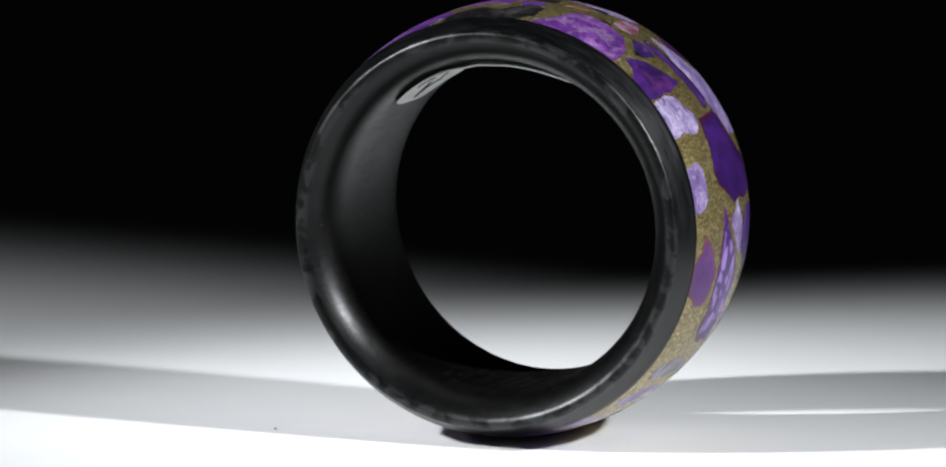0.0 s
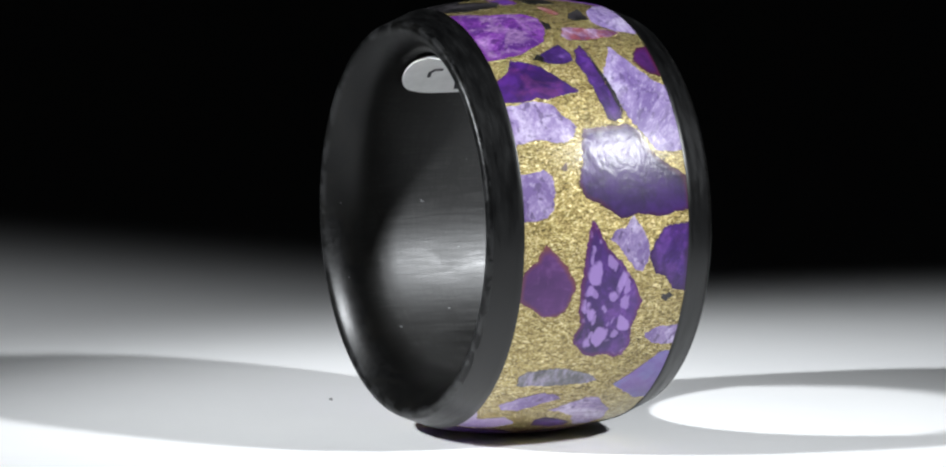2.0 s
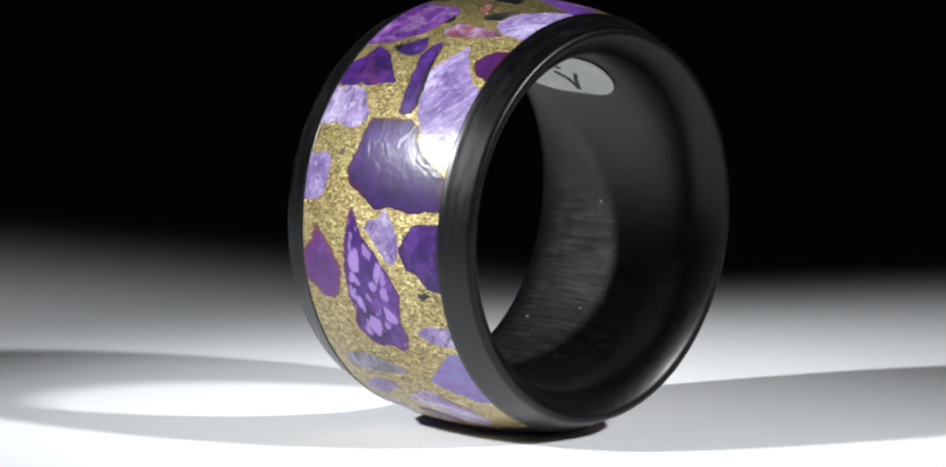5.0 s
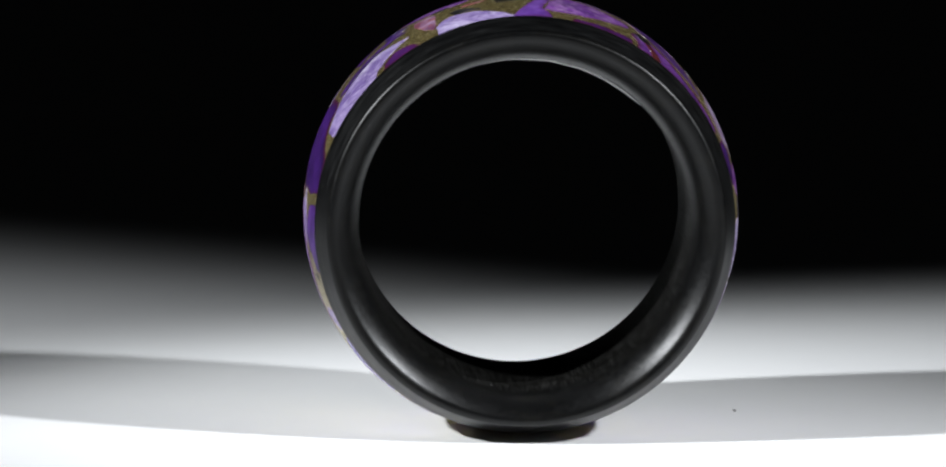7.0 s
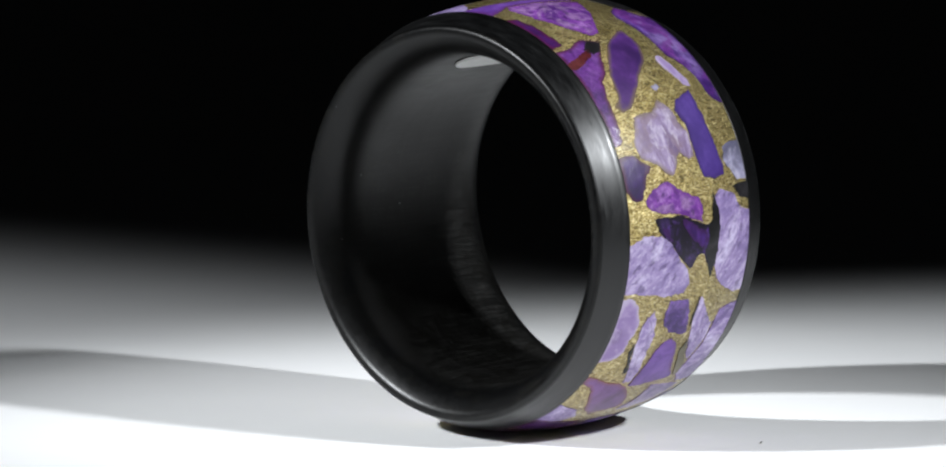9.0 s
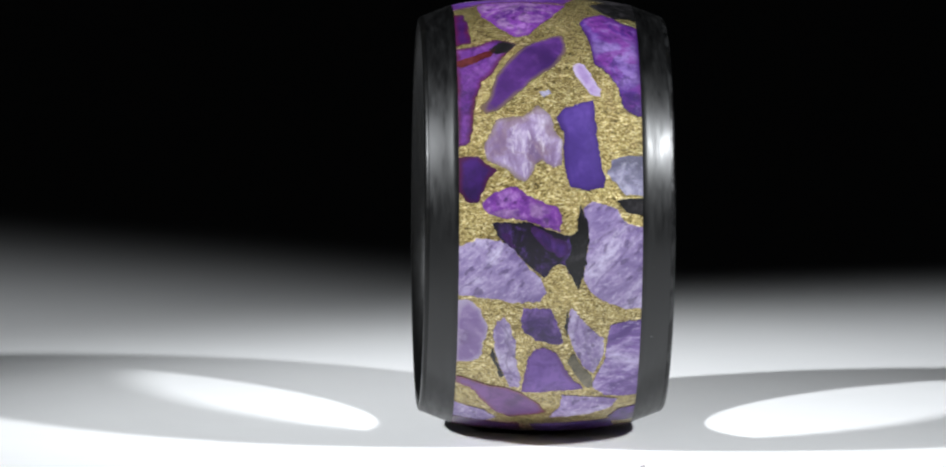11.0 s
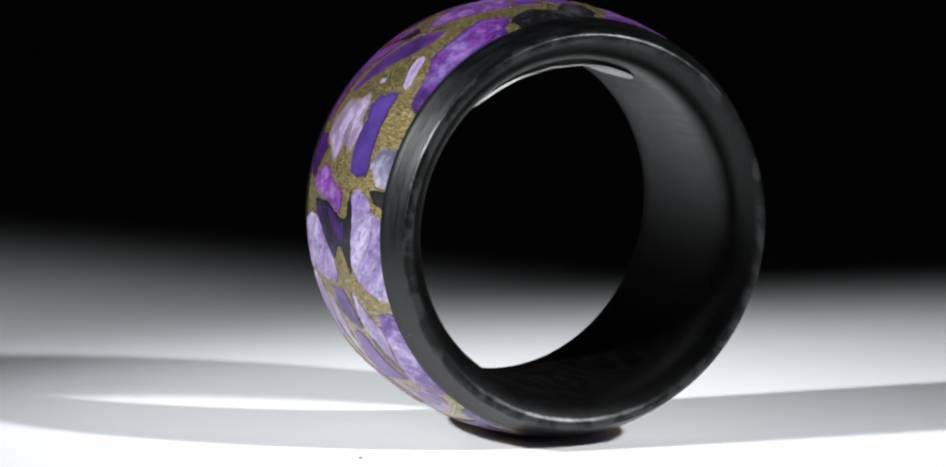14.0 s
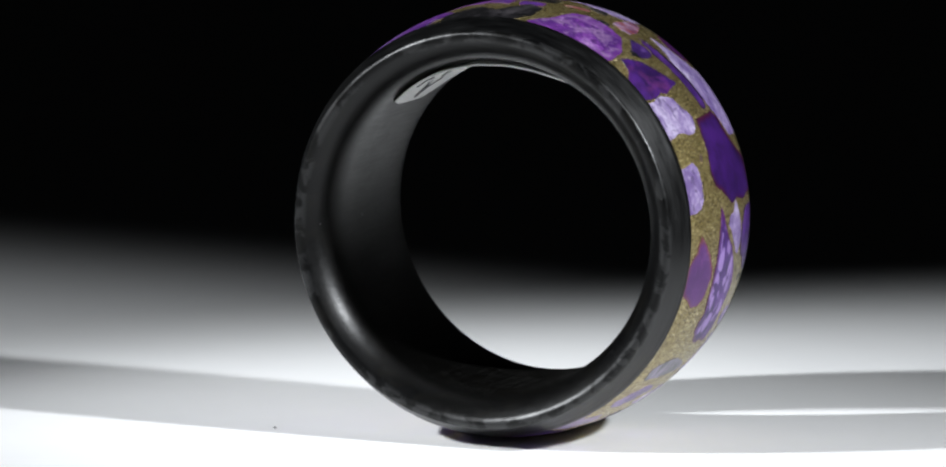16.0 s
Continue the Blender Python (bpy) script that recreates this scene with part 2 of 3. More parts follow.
speckled = mineral("speckled_violet_stone", (0.022, 0.003, 0.08), (0.07, 0.010, 0.20), (0.20, 0.06, 0.40), 420, (1, 1, 0.65), (800.0, 0.30, (0.40, 0.24, 0.64)), (0.11, 0.010, 0.10), deep=1.2)
black_violet = mineral("black_stone_with_violet", (0.004, 0.003, 0.006), (0.010, 0.005, 0.020), (0.13, 0.045, 0.34), 430, edge=(0.006, 0.004, 0.008))
dusk = mineral("dusk_violet_stone", (0.035, 0.008, 0.09), (0.07, 0.016, 0.155), (0.125, 0.035, 0.24), 340, edge=(0.15, 0.10, 0.045), deep=1.65)
charcoal = mineral("charcoal_stone", (0.004, 0.004, 0.004), (0.010, 0.009, 0.011), (0.05, 0.045, 0.05), 700)
smoky = mineral("smoky_olive_stone", (0.06, 0.05, 0.03), (0.13, 0.11, 0.06), (0.22, 0.19, 0.12), 500)
red_vein = mineral("dark_red_stone", (0.03, 0.002, 0.006), (0.075, 0.005, 0.007), (0.12, 0.02, 0.02), 700)
coral = mineral("coral_stone", (0.14, 0.03, 0.03), (0.26, 0.08, 0.07), (0.36, 0.22, 0.26), 900)
coral_mix = mineral("coral_and_lilac_stone", (0.13, 0.03, 0.08), (0.34, 0.20, 0.36), (0.56, 0.46, 0.64), 700, tint=(0.30, 0.06, 0.05), shift=0.5)
paper = plain("white_paper", (0.92, 0.92, 0.91), 0.7)
veil = paper.node_tree.nodes.new("ShaderNodeBsdfTranslucent")
veil.inputs["Color"].default_value = (0.9, 0.9, 0.88, 1)
thin = paper.node_tree.nodes.new("ShaderNodeMixShader")
thin.inputs[0].default_value = 0.12
paper.node_tree.links.new(paper.node_tree.nodes["Principled BSDF"].outputs[0], thin.inputs[1])
paper.node_tree.links.new(veil.outputs[0], thin.inputs[2])
paper.node_tree.links.new(thin.outputs[0], paper.node_tree.nodes["Material Output"].inputs["Surface"])
ink = plain("grey_ink", (0.05, 0.05, 0.055), 0.7)
dust = plain("grey_dust", (0.26, 0.25, 0.24), 0.9)


# ---- building helpers ----
def part(name, bm, material, parent=None, label=""):
    mesh = bpy.data.meshes.new(name)
    bmesh.ops.recalc_face_normals(bm, faces=bm.faces)
    bm.to_mesh(mesh)
    bm.free()
    mesh.materials.append(material)
    for f in mesh.polygons:
        f.use_smooth = True
    mesh.set_sharp_from_angle(angle=radians(48))
    ob = new(name, mesh)
    ob.parent = parent
    return tagged(ob, label)


def slab(bm, size, centre, bevel=0.0):
    made = bmesh.ops.create_cube(bm, size=1.0, matrix=Matrix.Translation(centre) @ Matrix.Diagonal((*size, 1)))
    if bevel:
        edges = list({e for v in made["verts"] for e in v.link_edges})
        bmesh.ops.bevel(bm, geom=edges, offset=bevel, segments=3, affect="EDGES")


def lathe_x(profile, steps, closed):
    """Turns (axial, radius) pairs, in mm, about the ring's lying axis, at its radius over its foot."""
    bm = bmesh.new()
    rings = []
    for k in range(steps):
        a = 2 * math.pi * k / steps
        rings.append([bm.verts.new((s * MM, -r * math.cos(a) * MM, (CENTRE + r * math.sin(a)) * MM)) for s, r in profile])
    n = len(profile)
    for k in range(steps):
        p, q = rings[k], rings[(k + 1) % steps]
        for i in range(n if closed else n - 1):
            j = (i + 1) % n
            bm.faces.new((p[i], p[j], q[j], q[i]))
    return bm


def lathe_z(profile, steps):
    bm = bmesh.new()
    rings = []
    for r, z in profile:
        if r == 0:
            rings.append([bm.verts.new((0, 0, z))])
        else:
            rings.append([bm.verts.new((r * math.cos(2 * math.pi * k / steps), r * math.sin(2 * math.pi * k / steps), z)) for k in range(steps)])
    for a, b in zip(rings, rings[1:]):
        for k in range(steps):
            l = (k + 1) % steps
            if len(a) == 1:
                bm.faces.new((a[0], b[k], b[l]))
            elif len(b) == 1:
                bm.faces.new((a[k], b[0], a[l]))
            else:
                bm.faces.new((a[k], b[k], b[l], a[l]))
    return bm


def dome(s):
    return CENTRE - 0.0196 * s * s


# ---- the setting: bench, dark cloth all round ----
bm = bmesh.new()
slab(bm, (1.6, 1.6, 0.03), (0, 0.1, -0.035), 0.002)
tagged(part("floor", bm, bench_black), "matt black bench top under the turntable", kind="structure")
for nm, size, at in (("backdrop", (1.6, 0.02, 1.2), (0, 0.89, 0.58)),
                     ("wall_left", (0.02, 1.56, 1.2), (-0.79, 0.1, 0.58)), ("wall_right", (0.02, 1.56, 1.2), (0.79, 0.1, 0.58)),
                     ("wall_front", (1.6, 0.02, 1.2), (0, -0.69, 0.58))):
    bm = bmesh.new()
    slab(bm, size, at)
    tagged(part(nm, bm, backdrop_black), "black velvet hanging round the table", kind="structure")

# ---- turntable ----
turntable = new("turntable")
tagged(turntable, "round white satin acrylic turntable turning slowly", "turntable")
part("plate", lathe_z([(0, 0.0), (0.2785, 0.0), (0.2797, -0.0004), (0.28, -0.0015), (0.2797, -0.005), (0.278, -0.006), (0, -0.006)], 192), acrylic, turntable)
part("base", lathe_z([(0, -0.006), (0.20, -0.006), (0.205, -0.008), (0.205, -0.02), (0, -0.02)], 96), bench_black, turntable, "black round drive base")

# ---- ring ----
ring = new("finger_ring")
tagged(ring, "wide black carbon ring inlaid with purple stones and gold", "ring")
INLAY = 4.98           # half the width of the inlaid band, mm
LIP = [(6.81, 10.74), (6.785, 10.84), (6.735, 10.915), (6.66, 10.965), (6.555, 11.005), (6.46, 10.9)]
BORE = 9.10            # radius of the bore, mm
CURVE = [0.0, 1.5, 3.0, 4.0, 4.6, 5.1, 5.5, 5.8, 6.1, 6.3, 6.5, 6.65, 6.76]
inside = [(s, BORE + 1.42 * (s / 6.8) ** 7) for s in CURVE] + [(6.80, 10.62)] + LIP
part("bore", lathe_x([(-s, r) for s, r in inside[:0:-1]] + inside + [(6.3, 10.5), (4.8, 10.2), (-4.8, 10.2), (-6.3, 10.5)], 288, True), bore_carbon, ring, "black carbon bore with rounded lips and fine streaks")
for side in (1, -1):
    flank = [(INLAY, 10.2), (INLAY, dome(INLAY) + 0.02), (5.03, dome(INLAY) + 0.035), (5.3, 11.48), (5.6, 11.37), (6.0, 11.22), (6.3, 11.10), (6.55, 10.998)]
    part("rim", lathe_x([(side * s, r) for s, r in flank + [(6.45, 10.8), (6.2, 10.6)]], 240, True), rim_carbon, ring, "bevelled black carbon rim")
band = [(-INLAY + i * INLAY / 8, dome(-INLAY + i * INLAY / 8)) for i in range(17)]
inlay = part("inlay", lathe_x(band + [(INLAY, 10.21), (-INLAY, 10.21)], 360, True), gold, ring, "gold flake set in clear resin")


def on_band(u, s, lift, angle):
    """A place on the band: u mm round from the angle, s mm along."""
    a = radians(angle) + u / 11.9
    r = dome(s) + lift
    return (s * MM, -r * math.cos(a) * MM, (CENTRE + r * math.sin(a)) * MM)


def stone(material, angle, along, corners):
    """One chip, ground flush with the band: its corners in mm round and along from its middle."""
    seed = angle * 3.7 + along * 11.3
    along += 0.155 + 0.22 * math.cos(radians(angle))
    proud = 0.012 + 0.0004 * len(inlay.children)
    n = len(corners)
    # broken, slightly ragged outline
    rim = []
    for i in range(n):
        (u0, s0), (u1, s1) = corners[i], corners[(i + 1) % n]
        length = math.hypot(u1 - u0, s1 - s0)
        steps = max(1, round(length / 0.07))
        for k in range(steps):
            f = k / steps
            u, s = u0 + (u1 - u0) * f, s0 + (s1 - s0) * f
            w = noise.noise_vector((u * 1.9 + seed, s * 1.9, seed * 0.3)) * 0.08 + noise.noise_vector((u * 5 + seed, s * 5, 1.0)) * 0.07 + noise.noise_vector((u * 13 + seed, s * 13, 2.0)) * 0.045
            at = s + along
            at += w.y * min(1.0, max(0.0, (4.6 - abs(at)) / 0.4))
            if abs(at) > 4.2:
                at = math.copysign(min(INLAY - 0.004, 4.2 + (abs(at) - 4.2) * 2.7), at)
            rim.append(Vector((u + w.x, at - along)))
    us, ss = [p.x for p in rim], [p.y for p in rim]
    inner, step = [], 0.32
    for i in range(int((max(us) - min(us)) / step) + 1):
        for j in range(int((max(ss) - min(ss)) / step) + 1):
            p = Vector((min(us) + (i + 0.5) * step, min(ss) + (j + 0.5) * step))
            inside, nearest = False, 9.0
            for a, b in zip(rim, rim[1:] + rim[:1]):
                if (a.y > p.y) != (b.y > p.y) and p.x < (b.x - a.x) * (p.y - a.y) / (b.y - a.y) + a.x:
                    inside = not inside
                nearest = min(nearest, (a - p).length)
            if inside and nearest > 0.13:
                inner.append(p)
    m = len(rim)
    verts, _, faces, origin, _, _ = delaunay_2d_cdt(rim + inner, [], [list(range(m))], 1, 0.0001)
    bm = bmesh.new()
    inset = bm.verts.layers.float.new("inset")
    top = []
    for v in verts:
        top.append(bm.verts.new(on_band(v.x, v.y + along, proud, angle)))
        top[-1][inset] = min(1.0, min((v - q).length for q in rim) / 0.55)
    edge_count = {}
    for f in faces:
        bm.faces.new([top[i] for i in f])
        for a, b in zip(f, f[1:] + f[:1]):
            edge_count[frozenset((a, b))] = edge_count.get(frozenset((a, b)), 0) + 1
    low = {}
    for e, c in edge_count.items():
        if c == 1:
            for i in e:
                if i not in low:
                    low[i] = bm.verts.new(on_band(verts[i].x, verts[i].y + along, -0.5, angle))
            a, b = e
            bm.faces.new((top[a], top[b], low[b], low[a]))
            bm.edges.get((top[a], top[b])).smooth = False
    return part("stone", bm, material, inlay)


def set_stones():
    # the face with the large deep purple chip
    stone(magenta, 66, -3.3, [(3.4,-1.8), (2.3,-0.4), (1.8,1.8), (1.1,2.4), (-0.1,2.3), (-1.3,1.7), (-2.1,0.1), (-2.3,-1.2), (-2.3,-1.8), (-1.1,-1.8), (1.0,-1.8)])
    stone(deep_pink, 45, -3.4, [(-0.9,-1.6), (0.2,-1.6), (1.3,-1.0), (1.9,-0.7), (1.4,0.5), (0.6,1.3), (-0.7,2.5), (-0.9,1.4), (-1.1,0.5), (-0.9,-0.1), (-1.1,-0.9)])
    stone(dark_violet, 54, -1.4, [(-0.1,-1.4), (0.3,-0.6), (0.9,0.5), (0.2,0.9), (-0.4,0.9), (-0.7,0.3), (-0.5,-0.6)])
    stone(violet, 44, 0.5, [(1.8,-0.9), (2.4,-0.6), (2.9,-0.2), (2.1,0.0), (0.9,0.2), (-0.9,0.6), (-1.6,0.8), (-2.2,0.8), (-2.4,0.3), (-2.3,-0.1), (-1.3,-0.3), (-0.4,-0.5)])
    stone(lavender_banded, 39, 2.7, [(3.8,-0.6), (3.1,-0.1), (1.5,1.1), (0.8,1.7), (0.1,2.2), (-2.9,2.2), (-3.1,1.3), (-3.1,0.3), (-2.1,-0.4), (-1.4,-0.9), (-0.4,-1.4), (0.7,-1.7), (1.5,-1.9), (2.6,-1.2)])
    stone(plum_dark, 52, 4.2, [(1.0,0.7), (-1.3,0.8), (-1.1,0.1), (-0.5,-0.6), (0.1,-0.9), (0.9,-0.5), (1.5,-0.0)])
    stone(lavender, 32, -3.8, [(1.5,-1.1), (1.6,-0.5), (1.6,0.3), (1.2,1.1), (0.5,1.5), (-0.1,2.1), (-0.7,1.8), (-1.0,1.2), (-0.9,0.5), (-0.7,-0.3), (-0.9,-1.0), (-1.5,-1.2), (-1.6,-1.2), (-0.6,-1.2), (0.5,-1.2)])
    stone(deep_purple, 18, 1.1, [(2.6,-2.5), (2.7,-1.3), (2.8,0.3), (2.5,0.9), (1.7,1.1), (0.9,1.9), (0.1,2.9), (-0.7,3.4), (-1.9,3.5), (-2.1,2.7), (-2.4,2.0), (-2.1,0.1), (-2.4,-0.7), (-1.6,-2.1), (-1.2,-2.9), (-0.3,-3.2), (0.7,-2.8), (1.9,-2.7)])
    stone(lavender, 13, -4.3, [(1.3,-0.8), (1.5,0.3), (1.1,0.7), (0.4,0.8), (-0.6,0.6), (-1.1,0.3), (-1.3,-0.3), (-1.3,-0.8), (0.0,-0.8)])
    stone(plum, -10, -3.8, [(2.2,-0.4), (1.8,0.1), (1.0,0.9), (0.2,1.4), (-0.3,1.5), (-1.6,1.1), (-1.9,0.6), (-2.0,-0.1), (-1.6,-0.7), (-1.1,-1.1), (-0.4,-1.2), (0.7,-1.0), (1.6,-0.7)])
    stone(speckled, -16, -0.2, [(4.7,-1.3), (4.5,-1.0), (3.8,-0.7), (3.0,-0.2), (2.3,0.6), (1.4,1.3), (0.8,1.7), (0.1,2.1), (-1.4,1.7), (-2.6,1.9), (-3.3,1.6), (-3.5,1.2), (-3.2,0.4), (-3.3,-0.4), (-3.1,-0.9), (-2.2,-1.8), (-1.2,-1.5), (0.1,-1.8), (1.5,-1.8), (3.0,-1.6)])
    stone(lavender, -0, 0.9, [(1.5,0.1), (0.9,0.6), (0.1,1.1), (-0.7,1.2), (-1.6,0.8), (-1.4,0.3), (-0.7,-0.3), (-0.1,-0.8), (0.3,-1.3), (0.7,-1.0), (0.9,-0.4)])
    stone(violet, -5, 3.4, [(2.1,1.2), (2.0,0.2), (1.8,-0.4), (1.2,-0.9), (0.4,-1.3), (-0.1,-1.2), (-0.7,-0.9), (-0.9,-0.2), (-1.7,0.4), (-2.2,1.2), (-1.0,1.3)])
    stone(charcoal, -15, 3.5, [(0.1,-0.4), (0.1,0.2), (-0.1,0.4), (-0.3,0.0), (-0.2,-0.3)])
    stone(lavender, -28, 3.6, [(0.7,1.1), (0.8,-0.4), (0.5,-1.1), (0.2,-1.0), (-0.3,-0.3), (-0.7,0.7), (-0.8,1.1)])
    stone(blue_violet, -43, 3.4, [(1.6,1.3), (2.0,0.6), (1.4,-0.1), (0.7,-0.8), (-0.1,-1.7), (-0.6,-1.1), (-1.4,-0.2), (-2.3,0.8), (-2.2,1.2)])
    stone(grey_stone, -40, -2.1, [(0.2,-2.1), (0.5,-1.7), (0.9,-0.3), (0.7,0.8), (0.3,2.0), (-0.2,2.6), (-0.4,1.8), (-0.5,0.4), (-0.6,-0.9), (-0.7,-2.1)])
    stone(lavender, -50, -2.8, [(-0.6,-1.6), (0.3,-0.8), (0.9,0.4), (0.7,1.3), (0.3,1.7), (-0.2,0.7), (-1.0,-0.3), (-1.1,-1.3)])
    stone(lavender, -57, 1.1, [(0.5,-2.4), (1.2,-1.5), (1.8,-0.5), (1.6,0.2), (0.7,0.9), (-0.1,1.6), (-1.7,1.9), (-2.4,1.3), (-2.1,0.3), (-0.4,-0.6), (0.3,-1.6)])
    stone(violet, -63, -0.4, [(0.5,-1.2), (0.8,-0.6), (0.6,0.2), (-0.2,1.2), (-0.9,1.1), (-0.8,0.1), (-0.5,-0.9)])
    stone(lilac, -62, -4.1, [(2.2,-1.0), (1.2,-0.7), (-0.1,-0.5), (0.5,0.6), (-0.1,1.4), (-0.5,1.5), (-1.5,0.4), (-1.9,-0.6), (-0.6,-1.0)])
    stone(violet, -34, -5.0, [(1.3,-0.0), (0.7,-0.0), (-0.2,0.1), (-1.0,-0.0), (-0.8,-0.0)])
    stone(coral, 76, 0.3, [(0.8,-0.3), (0.4,0.2), (-0.5,0.4), (-0.6,0.0), (-0.2,-0.3)])
    stone(coral_mix, 63, 1.3, [(-0.2,-1.6), (0.5,-1.3), (0.6,-0.7), (0.5,0.3), (0.4,1.8), (0.2,2.2), (-0.2,1.4), (-0.5,0.4), (-0.7,-0.6), (-0.6,-1.4)])
    stone(lavender_banded, 74, 3.6, [(-0.9,-1.3), (0.4,-1.0), (1.4,-0.2), (2.3,0.5), (3.9,1.2), (-1.8,1.3), (-1.8,0.7), (-1.8,-0.2), (-1.4,-1.0)])
    stone(charcoal, 73, 1.7, [(-0.4,-0.8), (0.5,-0.1), (1.1,0.6), (-0.4,0.5), (-0.7,-0.3)])
    stone(dusk, 21, -2.8, [(-0.2,-0.3), (0.1,0.0), (0.2,0.2), (-0.3,0.1)])
    # the face opposite
    stone(plum_dark, 111, 4.6, [(-2.2,0.1), (-1.6,-0.4), (1.8,-0.5), (1.9,0.3), (-0.0,0.3)])
    stone(violet_red, 135, 3.8, [(-3.3,-0.9), (-2.8,-2.1), (-2.1,-1.6), (-1.6,-1.2), (-0.5,-0.7), (0.0,-0.1), (1.0,0.2), (2.7,0.4), (3.8,0.5), (4.1,0.9), (4.0,1.1), (1.5,1.1), (-1.0,1.1), (-2.8,1.0), (-2.9,0.1)])
    stone(dusk, 132, 1.5, [(-2.9,-2.3), (-1.7,-2.5), (-0.7,-2.2), (-0.0,-1.4), (0.8,-0.4), (1.8,0.5), (2.5,1.3), (2.7,2.0), (2.3,2.3), (1.5,1.7), (0.3,1.4), (-0.8,0.8), (-1.8,-0.1), (-2.5,-1.3)])
    stone(magenta, 106, 1.4, [(-1.8,2.2), (-2.3,1.8), (-2.0,0.1), (-1.4,-1.9), (-1.2,-2.6), (0.4,-1.9), (1.5,-1.1), (2.5,-0.5), (2.6,0.3), (1.5,1.2), (-0.1,2.0)])
    stone(violet_light, 124, -3.6, [(-2.5,1.7), (-3.3,1.4), (-3.9,0.5), (-3.5,-0.2), (-2.8,-0.9), (-2.2,-1.3), (1.5,-1.3), (4.6,-1.3), (4.3,-0.8), (3.8,-0.4), (2.6,-0.2), (1.6,0.4), (1.0,1.1), (-0.7,1.3)])
    stone(lilac, 135, -2.0, [(-0.9,0.75), (-1.2,0.5), (-1.1,0.1), (-0.4,-0.3), (0.6,-0.8), (1.0,-0.7), (0.9,-0.2), (0.1,0.3), (-0.5,0.6)])
    stone(grey_lavender, 139, 0.2, [(-0.0,0.4), (-0.2,-0.1), (0.1,-0.3), (0.3,0.2)])
    stone(pale, 155, 1.4, [(-1.8,1.6), (-1.9,0.2), (-2.5,-0.7), (-1.9,-1.4), (-1.0,-1.6), (-0.3,-2.0), (0.9,-1.9), (1.1,-1.5), (0.7,-0.8), (0.9,-0.5), (1.8,-0.0), (1.7,0.6), (1.1,1.1), (0.6,2.1), (-0.1,2.3), (-0.8,2.0)])
    stone(indigo, 156, -1.6, [(-3.1,-0.7), (-0.6,-0.9), (0.8,-1.1), (1.4,-1.3), (1.9,-1.2), (2.1,-0.3), (1.9,0.6), (1.0,0.9), (-0.2,1.0), (-1.0,0.9), (-2.0,1.3), (-2.6,0.8)])
    stone(grey_lavender, 162, -3.9, [(-1.2,-0.9), (-1.1,0.1), (-0.8,0.7), (-0.1,0.9), (0.5,0.4), (1.1,-0.1), (1.0,-0.9)])
    stone(deep_purple, 162, 4.2, [(-1.0,0.5), (-1.1,-0.2), (-0.6,-0.7), (-0.3,-1.2), (0.3,-0.7), (1.5,-0.2), (1.5,0.1), (0.3,0.6), (-0.4,0.8), (-0.8,0.8)])
    stone(magenta, 171, 1.7, [(-0.4,2.1), (-0.9,1.5), (-1.2,0.8), (-1.3,0.3), (-0.8,-0.3), (-0.4,-1.2), (-0.1,-2.0), (0.3,-2.2), (1.2,-2.1), (1.0,-1.4), (0.6,-0.4), (0.5,0.8), (0.3,1.6), (-0.1,2.1)])
    stone(black_violet, 182, 0.3, [(-1.6,3.0), (-1.6,2.2), (-1.6,1.0), (-1.2,-0.1), (-0.9,-1.3), (-1.1,-1.9), (-0.8,-2.1), (0.7,-2.0), (1.6,-1.8), (2.0,-1.7), (1.3,-1.3), (0.7,-1.0), (0.7,-0.5), (1.4,0.1), (1.0,0.7), (0.2,1.5), (-0.4,2.2), (-0.9,2.7)])
    stone(lavender_lined, 182, -2.8, [(-2.4,1.2), (-2.7,0.6), (-2.6,-0.1), (-2.3,-0.7), (-1.6,-1.2), (-1.2,-1.9), (3.5,-2.0), (3.2,-0.9), (2.7,0.0), (2.4,0.5), (1.5,1.1), (0.3,1.0), (-0.7,0.8), (-1.6,1.0)])
    stone(lavender_lined, 188, 2.8, [(-2.0,1.3), (-1.8,-0.0), (-1.4,-0.7), (-0.4,-1.5), (0.4,-2.3), (1.0,-2.5), (1.5,-2.1), (1.6,-0.7), (1.4,0.6), (1.3,1.6), (1.5,2.2), (-1.2,2.2), (-1.4,1.8)])
    stone(lilac, 206, 4.3, [(-1.9,0.8), (-2.2,-0.0), (-1.5,-0.5), (-0.6,-0.9), (0.4,-0.7), (1.6,-0.5), (2.0,0.1), (2.4,0.7), (0.1,0.8)])
    stone(lavender, 211, 2.3, [(-2.3,0.2), (-1.9,-0.1), (-1.3,-0.2), (-0.8,-0.4), (0.7,-0.5), (1.9,-0.8), (2.7,-0.7), (2.7,-0.2), (1.7,0.1), (0.8,0.4), (-0.2,0.7), (-1.3,0.8), (-1.9,0.6)])
    stone(dark_violet, 203, 0.4, [(-1.2,1.1), (-1.2,-0.4), (-0.5,-0.7), (0.4,-1.0), (1.0,-1.2), (1.0,-0.4), (0.8,0.4), (0.3,1.0), (-0.5,1.3)])
    stone(violet_mid, 218, -0.0, [(-1.9,0.2), (-1.3,-0.5), (-0.3,-0.9), (0.6,-1.4), (1.4,-2.0), (1.5,-0.7), (1.7,0.6), (1.6,1.4), (0.2,1.3), (-1.2,1.1), (-1.7,0.7)])
    stone(lavender, 207, -1.9, [(-2.0,0.9), (-1.9,0.6), (-1.2,0.1), (-0.6,-0.4), (-0.1,-1.0), (0.7,-1.1), (1.8,-0.8), (2.4,-0.5), (1.9,-0.0), (0.6,0.6), (-0.8,1.0)])
